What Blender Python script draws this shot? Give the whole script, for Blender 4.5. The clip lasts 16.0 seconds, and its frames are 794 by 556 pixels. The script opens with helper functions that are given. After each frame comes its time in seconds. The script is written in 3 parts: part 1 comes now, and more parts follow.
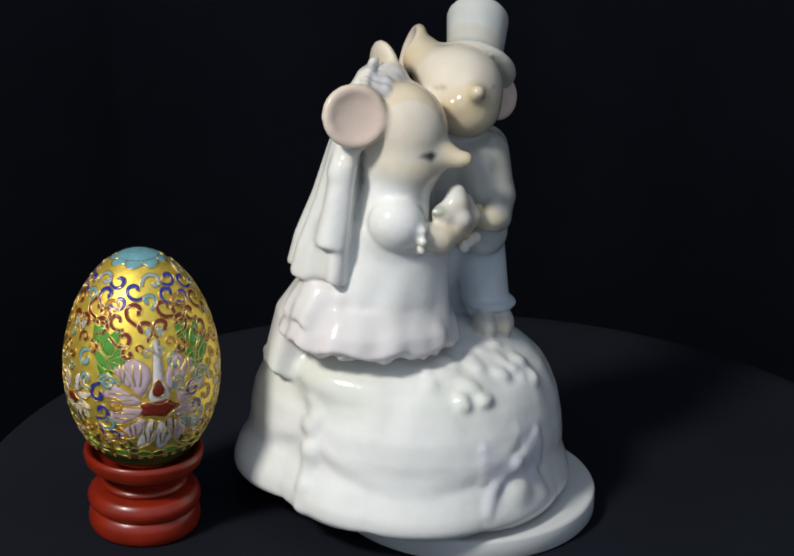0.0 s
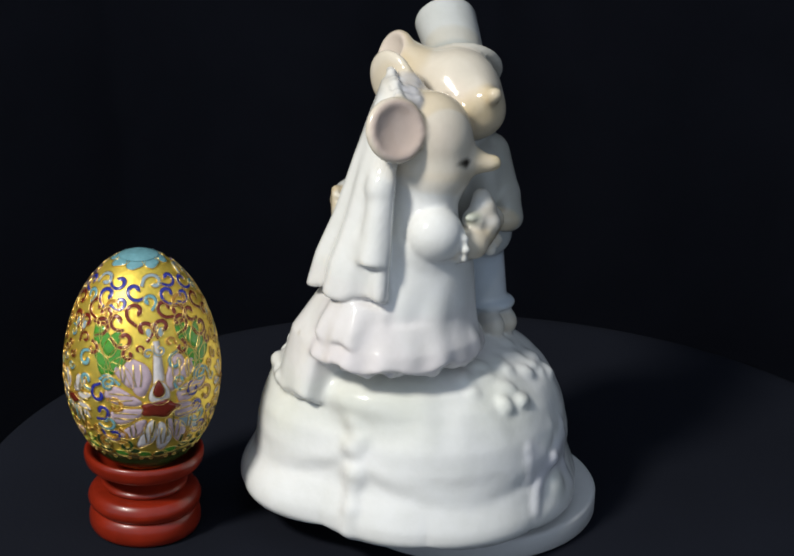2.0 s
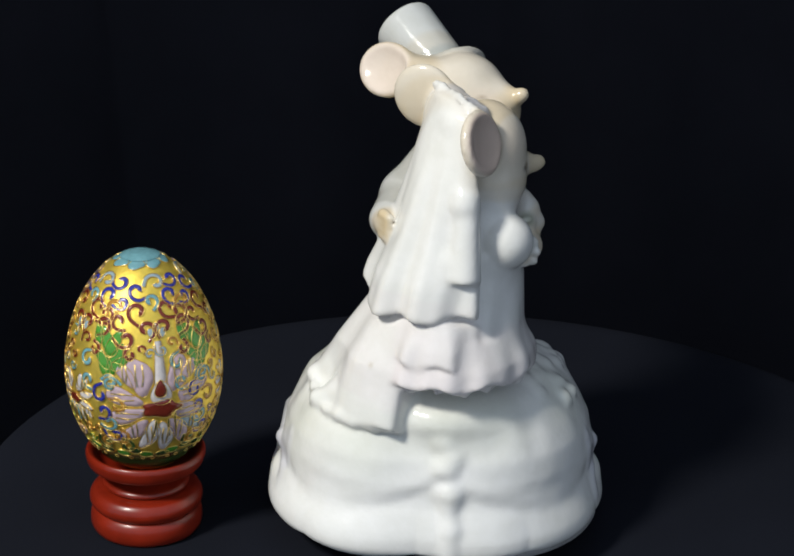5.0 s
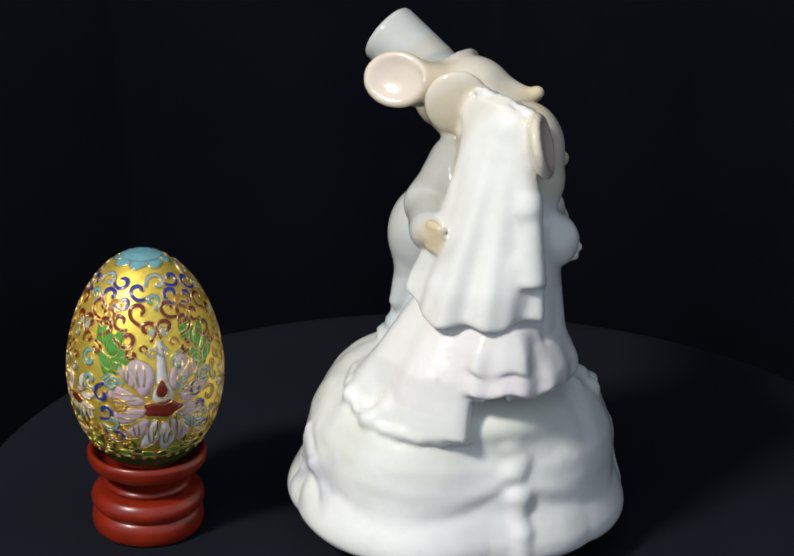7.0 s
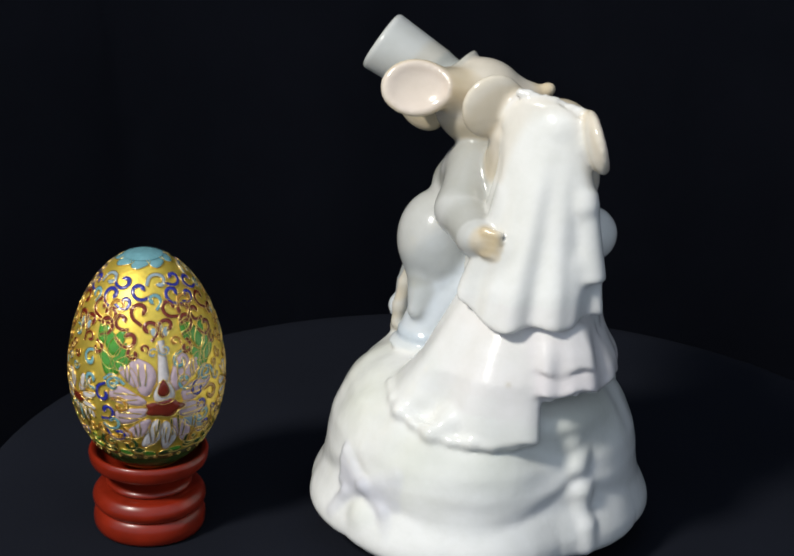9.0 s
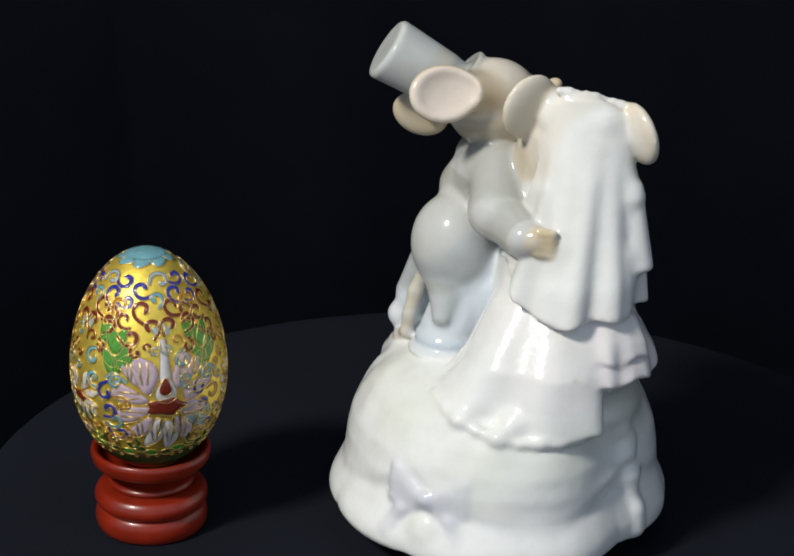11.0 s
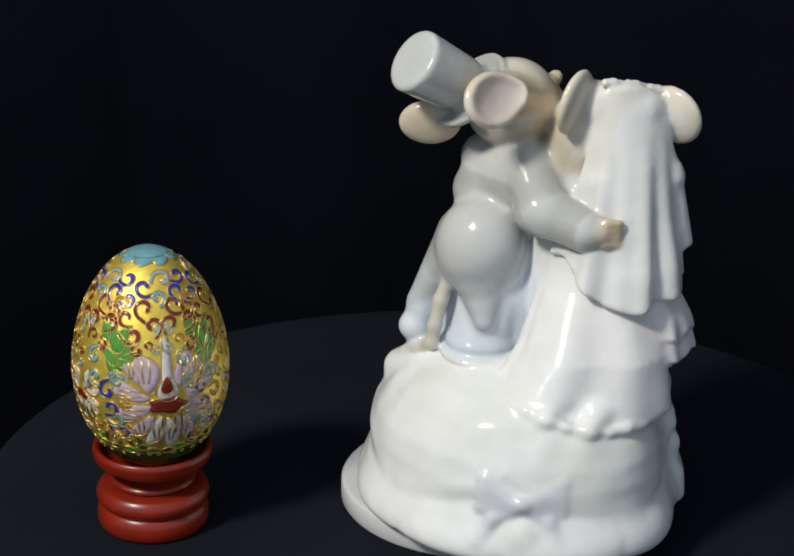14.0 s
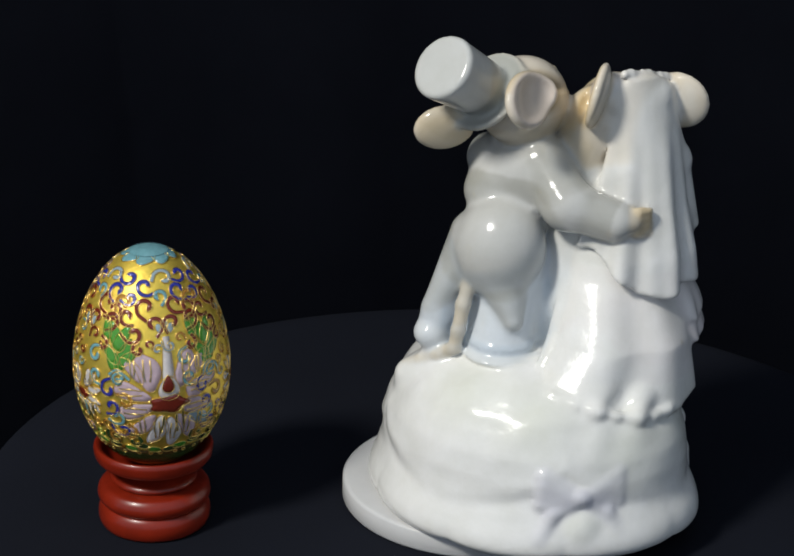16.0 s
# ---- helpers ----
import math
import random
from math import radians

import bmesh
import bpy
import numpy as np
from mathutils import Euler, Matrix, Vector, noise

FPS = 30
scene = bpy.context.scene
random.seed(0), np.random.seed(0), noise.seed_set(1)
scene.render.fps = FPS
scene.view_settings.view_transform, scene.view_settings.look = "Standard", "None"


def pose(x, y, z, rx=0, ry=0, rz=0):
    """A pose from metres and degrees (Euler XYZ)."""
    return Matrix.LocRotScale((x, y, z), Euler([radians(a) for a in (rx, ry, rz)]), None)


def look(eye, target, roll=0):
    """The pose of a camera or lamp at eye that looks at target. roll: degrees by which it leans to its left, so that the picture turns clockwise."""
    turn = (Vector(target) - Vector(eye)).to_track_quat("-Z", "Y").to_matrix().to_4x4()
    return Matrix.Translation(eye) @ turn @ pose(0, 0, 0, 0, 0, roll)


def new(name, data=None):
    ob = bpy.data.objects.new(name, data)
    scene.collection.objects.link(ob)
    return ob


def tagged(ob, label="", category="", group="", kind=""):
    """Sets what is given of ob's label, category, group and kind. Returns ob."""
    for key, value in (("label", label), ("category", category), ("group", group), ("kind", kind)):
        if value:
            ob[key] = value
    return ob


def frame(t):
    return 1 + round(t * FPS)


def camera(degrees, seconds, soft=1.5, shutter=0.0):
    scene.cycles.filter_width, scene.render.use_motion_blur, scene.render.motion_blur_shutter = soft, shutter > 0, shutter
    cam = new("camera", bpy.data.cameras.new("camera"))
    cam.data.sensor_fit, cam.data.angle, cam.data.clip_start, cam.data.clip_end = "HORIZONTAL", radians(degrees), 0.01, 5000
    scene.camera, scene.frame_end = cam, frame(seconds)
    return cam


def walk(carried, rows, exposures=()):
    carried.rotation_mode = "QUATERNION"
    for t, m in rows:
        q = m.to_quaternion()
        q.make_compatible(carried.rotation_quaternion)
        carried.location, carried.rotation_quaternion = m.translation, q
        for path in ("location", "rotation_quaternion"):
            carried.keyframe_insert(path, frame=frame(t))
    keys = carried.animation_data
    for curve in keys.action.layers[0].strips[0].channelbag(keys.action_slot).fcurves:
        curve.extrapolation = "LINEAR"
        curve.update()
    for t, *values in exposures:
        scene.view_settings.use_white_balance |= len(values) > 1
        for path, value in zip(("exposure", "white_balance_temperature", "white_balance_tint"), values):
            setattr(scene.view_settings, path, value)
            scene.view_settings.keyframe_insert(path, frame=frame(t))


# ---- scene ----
cam = camera(22.8, 16.0, soft=1.9)


def aim(left, down, roll=1.70):
    """Heading left of +y and tilt below the horizon, in degrees."""
    eye = Vector((0.0, -0.495, 0.25484))
    a, b = radians(left), radians(down)
    return look(eye, eye + Vector((-math.sin(a) * math.cos(b), math.cos(a) * math.cos(b), -math.sin(b))), roll)


walk(cam, [(0.0, aim(2.443, 21.210)), (2.0, aim(2.458, 21.195)), (4.0, aim(2.488, 21.195)),
           (6.5, aim(2.546, 21.195)), (9.0, aim(2.605, 21.210)), (11.5, aim(2.679, 21.254)),
           (13.5, aim(2.709, 21.283)), (16.0, aim(2.753, 21.327))],
     [(0.0, -0.08), (1.0, -0.03), (3.5, 0.05), (8.0, 0.05), (11.5, -0.06), (14.0, -0.10), (16.0, -0.17)])

# ---- light: a lamp high to one side, and the dim bluish room ----
world = bpy.data.worlds.new("dim_room")
scene.world = world
world.use_nodes = True
wb = world.node_tree.nodes["Background"]
wb.inputs["Color"].default_value = (0.71, 0.83, 1.0, 1)
wb.inputs["Strength"].default_value = 0.55

lamp = bpy.data.lights.new("ceiling_spot", "AREA")
lamp.shape, lamp.size, lamp.energy, lamp.color = "DISK", 0.20, 14.6, (1.0, 0.975, 0.905)
key = new("ceiling_spot", lamp)
key.matrix_world = look((-0.64, -0.70, 0.93), (0, 0, 0.06))


# ---- materials ----
def material(name):
    m = bpy.data.materials.new(name)
    m.use_nodes = True
    nt = m.node_tree
    return m, nt, nt.nodes["Principled BSDF"]


def node(nt, kind, **values):
    n = nt.nodes.new(kind)
    for k, v in values.items():
        n.inputs[k.replace("_", " ")].default_value = v
    return n


def coords(nt, kind="Object"):
    return nt.nodes.new("ShaderNodeTexCoord").outputs[kind]


def noise_tex(nt, scale, detail=4.0, rough=0.6):
    n = node(nt, "ShaderNodeTexNoise", Scale=scale, Detail=detail, Roughness=rough)
    nt.links.new(coords(nt), n.inputs["Vector"])
    return n.outputs["Fac"]


def ramp(nt, fac, stops):
    r = nt.nodes.new("ShaderNodeValToRGB")
    while len(r.color_ramp.elements) < len(stops):
        r.color_ramp.elements.new(0.5)
    for e, (pos, c) in zip(r.color_ramp.elements, stops):
        e.position, e.color = pos, (*c, 1)
    nt.links.new(fac, r.inputs["Fac"])
    return r.outputs["Color"]


def bump(nt, b, height, strength, distance):
    n = node(nt, "ShaderNodeBump", Strength=strength, Distance=distance)
    nt.links.new(height, n.inputs["Height"])
    nt.links.new(n.outputs["Normal"], b.inputs["Normal"])
    return n


def plain(name, colour, rough, metal=0.0, scale=300.0, var=0.12, bumpy=0.0, coat=0.0, spec=0.5):
    """A surface with a little uneven colour, gloss and relief at two scales."""
    m, nt, b = material(name)
    c = Vector(colour)
    fine, broad = noise_tex(nt, scale), noise_tex(nt, scale / 7, 2)
    mix = nt.nodes.new("ShaderNodeMath")
    mix.operation = "ADD"
    nt.links.new(fine, mix.inputs[0])
    nt.links.new(broad, mix.inputs[1])
    half = nt.nodes.new("ShaderNodeMath")
    half.operation, half.inputs[1].default_value = "MULTIPLY", 0.5
    nt.links.new(mix.outputs[0], half.inputs[0])
    nt.links.new(ramp(nt, half.outputs[0], [(0.3, c * (1 - var)), (0.7, c * (1 + var))]), b.inputs["Base Color"])
    b.inputs["Roughness"].default_value, b.inputs["Metallic"].default_value = rough, metal
    b.inputs["Coat Weight"].default_value, b.inputs["Coat Roughness"].default_value = coat, 0.08
    b.inputs["Specular IOR Level"].default_value = spec
    if bumpy:
        bump(nt, b, half.outputs[0], bumpy, 0.0003)
    return m


def cloth(name, colour, rough=0.95):
    """Dull woven cloth: fine weave, lint, broad fading."""
    m, nt, b = material(name)
    c = Vector(colour)
    broad = noise_tex(nt, 9, 3)
    nt.links.new(ramp(nt, broad, [(0.3, c * 0.85), (0.7, c * 1.15)]), b.inputs["Base Color"])
    b.inputs["Roughness"].default_value = rough
    b.inputs["Specular IOR Level"].default_value = 0.08
    bump(nt, b, noise_tex(nt, 900, 2), 0.25, 0.0004)
    return m


def glazed():
    """Glazed porcelain: pigment under a clear glaze, with faint mottling and waviness."""
    m, nt, b = material("glazed_porcelain")
    pig = nt.nodes.new("ShaderNodeVertexColor")
    pig.layer_name = "pigment"
    tone = ramp(nt, noise_tex(nt, 120, 4), [(0.3, (0.92, 0.92, 0.90)), (0.7, (1, 1, 1))])
    mul = nt.nodes.new("ShaderNodeMix")
    mul.data_type, mul.blend_type = "RGBA", "MULTIPLY"
    mul.inputs["Factor"].default_value = 1.0
    nt.links.new(pig.outputs["Color"], mul.inputs["A"])
    nt.links.new(tone, mul.inputs["B"])
    nt.links.new(mul.outputs["Result"], b.inputs["Base Color"])
    b.inputs["Roughness"].default_value = 0.16
    b.inputs["Specular IOR Level"].default_value = 0.5
    bump(nt, b, noise_tex(nt, 140, 3, 0.5), 0.20, 0.0012)
    return m


M_TABLE = cloth("navy_cloth", (0.0085, 0.0098, 0.0152))
M_BACK = cloth("black_cloth", (0.0145, 0.0165, 0.0255))
M_FLOOR = plain("dark_carpet", (0.012, 0.012, 0.014), 0.95, 0, 60)
M_PORCELAIN = glazed()
M_DISC = plain("grey_plastic", (0.60, 0.60, 0.60), 0.38, 0, 200, 0.05, 0.1)
M_WOOD = plain("red_lacquered_wood", (0.205, 0.0145, 0.004), 0.33, 0, 160, 0.35, 0.3, 0.12)
M_GOLD = plain("gilt_ground", (0.92, 0.68, 0.11), 0.46, 0.8, 420, 0.22, 0.7)


# ---- mesh helpers ----
def link_mesh(name, bm, mat, parent=None, label="", smooth=True):
    me = bpy.data.meshes.new(name)
    bmesh.ops.recalc_face_normals(bm, faces=bm.faces[:])
    bm.to_mesh(me)
    bm.free()
    if smooth:
        me.shade_smooth()
    me.materials.append(mat)
    ob = new(name, me)
    if parent:
        ob.parent = parent
    if label:
        ob["label"] = label
    return ob


part = link_mesh


def lathe(profile, n=96, bottom=True, top=True):
    """A turned body from (radius, height) pairs, in metres."""
    bm = bmesh.new()
    rings = []
    for r, z in profile:
        rings.append([bm.verts.new((r * math.cos(2 * math.pi * i / n), r * math.sin(2 * math.pi * i / n), z)) for i in range(n)])
    for a, b in zip(rings, rings[1:]):
        for i in range(n):
            bm.faces.new((a[i], a[(i + 1) % n], b[(i + 1) % n], b[i]))
    if bottom:
        bm.faces.new(rings[0][::-1])
    if top:
        bm.faces.new(rings[-1])
    return bm


def smooth_profile(points, steps=6):
    """Catmull-Rom through (radius, height) pairs given in millimetres; returns metres."""
    p = [points[0]] + list(points) + [points[-1]]
    out = []
    for i in range(1, len(p) - 2):
        for s in range(steps):
            t = s / steps
            q = []
            for k in (0, 1):
                a, b, c, d = (p[i + j][k] for j in (-1, 0, 1, 2))
                q.append(0.5 * (2 * b + (c - a) * t + (2 * a - 5 * b + 4 * c - d) * t * t + (3 * b - a - 3 * c + d) * t ** 3))
            out.append((max(q[0], 0.01) / 1000, q[1] / 1000))
    out.append((points[-1][0] / 1000, points[-1][1] / 1000))
    return out


# ---- setting ----
def setting():
    rim = [(139.7, -700), (140.2, -300), (140.2, -60), (140.2, -12), (139.9, -4), (138.7, -1.2), (135.7, -0.2), (129.7, 0)]
    top = link_mesh("table_top", lathe([(r / 1000, z / 1000) for r, z in rim], 128), M_TABLE)
    top.location = (0.0006, -0.0052, 0)
    tagged(top, "round pedestal table draped in dark navy cloth", "table", kind="structure")
    bm = bmesh.new()
    n, rows = 48, []
    for j, z in enumerate([-0.7, 0.0, 0.4, 0.9, 1.6]):
        row = []
        for i in range(n + 1):
            a = radians(-20 + 220 * i / n)
            wave = 0.02 * math.sin(i * 1.9) + 0.012 * math.sin(i * 3.7 + j)
            r = 0.85 + wave
            row.append(bm.verts.new((r * math.cos(a), r * math.sin(a), z)))
        rows.append(row)
    for a, b in zip(rows, rows[1:]):
        for i in range(n):
            bm.faces.new((a[i], a[i + 1], b[i + 1], b[i]))
    bmesh.ops.solidify(bm, geom=bm.faces[:], thickness=0.004)
    tagged(link_mesh("backdrop", bm, M_BACK), "black cloth hung behind the table in soft folds", "backdrop", kind="structure")
    bm = bmesh.new()
    bmesh.ops.create_grid(bm, x_segments=8, y_segments=8, size=3.0)
    for v in bm.verts:
        v.co.z = -0.7
    tagged(link_mesh("floor", bm, M_FLOOR), "dark carpeted floor under the table", "floor", kind="structure")


setting()


# ---- the porcelain couple: one moulded body, millimetres about the turning axis ----
def smax(a, b, k=1.2):
    """The larger of two distances, with a rounded edge where they meet."""
    h = np.clip(0.5 - 0.5 * (a - b) / k, 0, 1)
    return a + (b - a) * h + k * h * (1 - h)


class Clay:
    """A distance field on a grid, into which rounded forms are melted, with a pigment at every place."""

    def __init__(self, lo, hi, step):
        self.step, self.lo = step, np.array(lo, float)
        self.n = np.ceil((np.array(hi) - self.lo) / step).astype(int) + 1
        self.d = np.full(self.n, 9.0, np.float32)
        self.c = np.ones((*self.n, 3), np.float32) * np.float32(0.8)

    def block(self, lo, hi):
        a = np.clip(np.floor((np.array(lo) - self.lo) / self.step).astype(int), 0, self.n)
        b = np.clip(np.ceil((np.array(hi) - self.lo) / self.step).astype(int) + 1, 0, self.n)
        s = tuple(slice(i, j) for i, j in zip(a, b))
        axes = [(self.lo[k] + self.step * np.arange(a[k], b[k])).astype(np.float32) for k in range(3)]
        return s, np.meshgrid(*axes, indexing="ij")

    def add(self, form, lo, hi, colour, k=1.5, soft=0.5, cut=False):
        m = k + 3.0
        s, (x, y, z) = self.block(np.array(lo) - m, np.array(hi) + m)
        if 0 in x.shape:
            return
        dn, d = form(x, y, z).astype(np.float32), self.d[s]
        if cut:
            h = np.clip(0.5 - 0.5 * (d + dn) / k, 0, 1)
            self.d[s] = d + (-dn - d) * h + k * h * (1 - h)
            w = np.clip(0.5 - 0.5 * (d + dn - 1.0) / soft, 0, 1)[..., None]
        else:
            h = np.clip(0.5 + 0.5 * (d - dn) / k, 0, 1)
            self.d[s] = d + (dn - d) * h - k * h * (1 - h)
            w = np.clip(0.5 + 0.5 * (d - dn) / soft, 0, 1)[..., None]
        if colour is not None:
            self.c[s] += (np.array(colour, np.float32) - self.c[s]) * w

    def ball(self, p, r, colour, turn=(0, 0, 0), **o):
        r = np.array([r] * 3 if np.isscalar(r) else r, float)
        R = np.array(Euler([radians(a) for a in turn]).to_matrix())
        m = r.max()

        def form(x, y, z):
            q = np.stack([x - p[0], y - p[1], z - p[2]], -1) @ R
            k0, k1 = np.linalg.norm(q / r, axis=-1), np.linalg.norm(q / r ** 2, axis=-1)
            return k0 * (k0 - 1) / np.maximum(k1, 1e-6)
        self.add(form, np.array(p) - m, np.array(p) + m, colour, **o)

    def limb(self, a, b, ra, rb, colour, **o):
        a, b = np.array(a, float), np.array(b, float)
        v = b - a
        m = max(ra, rb)

        def form(x, y, z):
            t = np.clip(((x - a[0]) * v[0] + (y - a[1]) * v[1] + (z - a[2]) * v[2]) / (v @ v), 0, 1)
            return np.sqrt((x - a[0] - t * v[0]) ** 2 + (y - a[1] - t * v[1]) ** 2 + (z - a[2] - t * v[2]) ** 2) - (ra + (rb - ra) * t)
        self.add(form, np.minimum(a, b) - m, np.maximum(a, b) + m, colour, **o)

    def tube(self, points, radii, colour, **o):
        for i in range(len(points) - 1):
            self.limb(points[i], points[i + 1], radii[i], radii[i + 1], colour, **o)

    def frustum(self, a, b, ra, rb, colour, edge=0.8, **o):
        a, b = np.array(a, float), np.array(b, float)
        length = np.linalg.norm(b - a)
        u = (b - a) / length
        m = max(ra, rb)

        def form(x, y, z):
            h = (x - a[0]) * u[0] + (y - a[1]) * u[1] + (z - a[2]) * u[2]
            rho = np.sqrt(np.maximum((x - a[0]) ** 2 + (y - a[1]) ** 2 + (z - a[2]) ** 2 - h * h, 0))
            t = np.clip(h / length, 0, 1)
            dr, dh = rho - (ra + (rb - ra) * t) + edge, np.abs(h - length / 2) - length / 2 + edge
            return np.sqrt(np.maximum(dr, 0) ** 2 + np.maximum(dh, 0) ** 2) + np.minimum(np.maximum(dr, dh), 0) - edge
        self.add(form, np.minimum(a, b) - m, np.maximum(a, b) + m, colour, **o)

    def drape(self, rows, colour, folds=0, depth=0.0, phase=0.0, low=None, sides=(), ease=0.0, az=0.0, fade=0.0, **o):
        """A hanging cloth body. rows: (z, cx, cy, rx, ry), falling. low: the hem's height as a function of the angle;
        sides: planes (point x, y, normal x, y) that cut it."""
        rows = sorted(rows)
        zs = [r[0] for r in rows]
        big = max(max(r[3:]) for r in rows)
        lo = (min(r[1] for r in rows) - big, min(r[2] for r in rows) - big, zs[0])
        hi = (max(r[1] for r in rows) + big, max(r[2] for r in rows) + big, zs[-1])

        def form(x, y, z):
            cx, cy, rx, ry = (np.interp(z, zs, [r[i] for r in rows]) for i in (1, 2, 3, 4))
            ex, ey = x - cx, y - cy
            ca, sa = math.cos(radians(az)), math.sin(radians(az))
            dx, dy = ca * ex + sa * ey, ca * ey - sa * ex
            a = np.arctan2(dy / ry, dx / rx)
            rho = np.sqrt((dx / rx) ** 2 + (dy / ry) ** 2)
            t = np.clip((zs[-1] - z) / (zs[-1] - zs[0]), 0, 1)
            f = depth * np.clip(t - fade, 0, 1) * (np.sin(folds * a + phase + 0.6 * t) + 0.5 * np.sin((folds * 1.7) * a + 2 * phase)) if folds else 0.0
            d = (rho - 1) * np.minimum(rx, ry) * 0.92 - f
            bottom = zs[0] if low is None else low(a)
            d = smax(d, bottom - z)
            d = smax(d, z - zs[-1])
            for px, py, nx, ny in sides:
                s = (x - px) * nx + (y - py) * ny
                d = smax(d + ease * np.clip((s + 8) / 8, 0, 1), s)
            return d
        self.add(form, lo, hi, colour, **o)

    def paint(self, p, r, colour, strength=1.0, hard=2.0):
        s, (x, y, z) = self.block(np.array(p) - np.max(r), np.array(p) + np.max(r))
        r = np.array([r] * 3 if np.isscalar(r) else r, float)
        q = np.sqrt(((x - p[0]) / r[0]) ** 2 + ((y - p[1]) / r[1]) ** 2 + ((z - p[2]) / r[2]) ** 2)
        w = (np.clip((1 - q) * hard, 0, 1) * strength)[..., None]
        self.c[s] += (np.array(colour, np.float32) - self.c[s]) * w.astype(np.float32)

    def mesh(self, name):
        """Surface nets: one vertex in each cell that the surface crosses."""
        d, n = self.d, self.n
        inside = d < 0
        cell = np.zeros(n - 1, np.int8)
        for i in (0, 1):
            for j in (0, 1):
                for k in (0, 1):
                    cell += inside[i:n[0] - 1 + i, j:n[1] - 1 + j, k:n[2] - 1 + k]
        idx = np.argwhere((cell > 0) & (cell < 8))
        number = np.full(n - 1, -1, np.int64)
        number[tuple(idx.T)] = np.arange(len(idx))
        total, count = np.zeros((len(idx), 3)), np.zeros(len(idx))
        corners = [(i, j, k) for i in (0, 1) for j in (0, 1) for k in (0, 1)]
        for p in corners:
            for ax in range(3):
                if p[ax]:
                    continue
                q = tuple(v + (1 if i == ax else 0) for i, v in enumerate(p))
                a, b = d[tuple((idx + p).T)], d[tuple((idx + q).T)]
                w = (a < 0) != (b < 0)
                t = np.where(w, a / np.where(w, a - b, 1), 0)
                pos = np.array(p, float) + t[:, None] * np.eye(3)[ax]
                total += pos * w[:, None]
                count += w
        verts = (idx + total / count[:, None]) * self.step + self.lo
        place = verts.copy()
        quads = []
        for ax in range(3):
            u, v = (ax + 1) % 3, (ax + 2) % 3
            a, b = np.moveaxis(inside, ax, 0)[:-1], np.moveaxis(inside, ax, 0)[1:]
            e = np.argwhere(np.moveaxis(a != b, 0, ax))
            e = e[(e[:, u] > 0) & (e[:, v] > 0)]
            flip = inside[tuple(e.T)]
            eu, ev = np.eye(3, dtype=int)[u], np.eye(3, dtype=int)[v]
            ok = (e[:, u] < n[u] - 1) & (e[:, v] < n[v] - 1)
            e, flip = e[ok], flip[ok]
            q = np.stack([number[tuple((e - eu - ev).T)], number[tuple((e - ev).T)], number[tuple(e.T)], number[tuple((e - eu).T)]], 1)
            q[~flip] = q[~flip][:, ::-1]
            quads.append(q)
        quads = np.concatenate(quads)
        quads = quads[(quads >= 0).all(1)]
        ends = np.concatenate([quads[:, [i, (i + 1) % 4]] for i in range(4)])
        weight = np.maximum(np.bincount(ends[:, 0], minlength=len(verts)), 1)[:, None]
        for _ in range(3):
            mean = np.stack([np.bincount(ends[:, 0], verts[ends[:, 1], i], len(verts)) for i in range(3)], 1) / weight
            verts = verts + 0.5 * (mean - verts)
        verts = (verts + np.array(SHIFT)) @ np.array(LEAN).T + np.array(SEAT)
        me = bpy.data.meshes.new(name)
        me.vertices.add(len(verts))
        me.vertices.foreach_set("co", (verts / 1000).astype(np.float32).ravel())
        me.loops.add(quads.size)
        me.loops.foreach_set("vertex_index", quads.ravel().astype(np.int32))
        me.polygons.add(len(quads))
        me.polygons.foreach_set("loop_start", np.arange(0, quads.size, 4, dtype=np.int32))
        me.update(calc_edges=True)
        col = np.ones((len(verts), 4), np.float32)
        spot = np.clip((place - self.lo) / self.step, 0, n - 1.001)
        cell0 = np.floor(spot).astype(int)
        frac = spot - cell0
        col[:, :3] = 0
        for p in corners:
            w = np.prod(np.where(np.array(p) == 1, frac, 1 - frac), axis=1)
            col[:, :3] += w[:, None] * self.c[tuple((cell0 + p).T)]
        att = me.color_attributes.new("pigment", "FLOAT_COLOR", "POINT")
        att.data.foreach_set("color", col.ravel())
        me.shade_smooth()
        return me


WHITE, CREAM, GREY, HATGREY = (0.83, 0.82, 0.785), (0.76, 0.75, 0.70), (0.335, 0.330, 0.290), (0.43, 0.44, 0.415)
SKIN, EARPINK, BLUE, PINK = (0.67, 0.525, 0.315), (0.67, 0.53, 0.455), (0.50, 0.58, 0.67), (0.78, 0.72, 0.72)
LILAC, MOSS, DARK = (0.64, 0.635, 0.695), (0.745, 0.755, 0.67), (0.03, 0.025, 0.02)
BASE = (-1.7, -19.8)
SHIFT = (-1.84, 2.95, -1.64)
# the slight lean and turn of the casting on its base
LEAN = ((1.036, -0.0352, -0.0234), (0.0181, 1.0276, -0.0203), (0.0263, -0.0088, 0.9979))
SEAT = (3.38, -0.35, -0.23)


def aimed(az, el):
    """Euler turn (degrees) that lays local z along a heading and a height angle."""
    v = Vector((math.cos(radians(az)) * math.cos(radians(el)), math.sin(radians(az)) * math.cos(radians(el)), math.sin(radians(el))))
    return tuple(math.degrees(a) for a in v.to_track_quat("Z", "Y").to_euler())


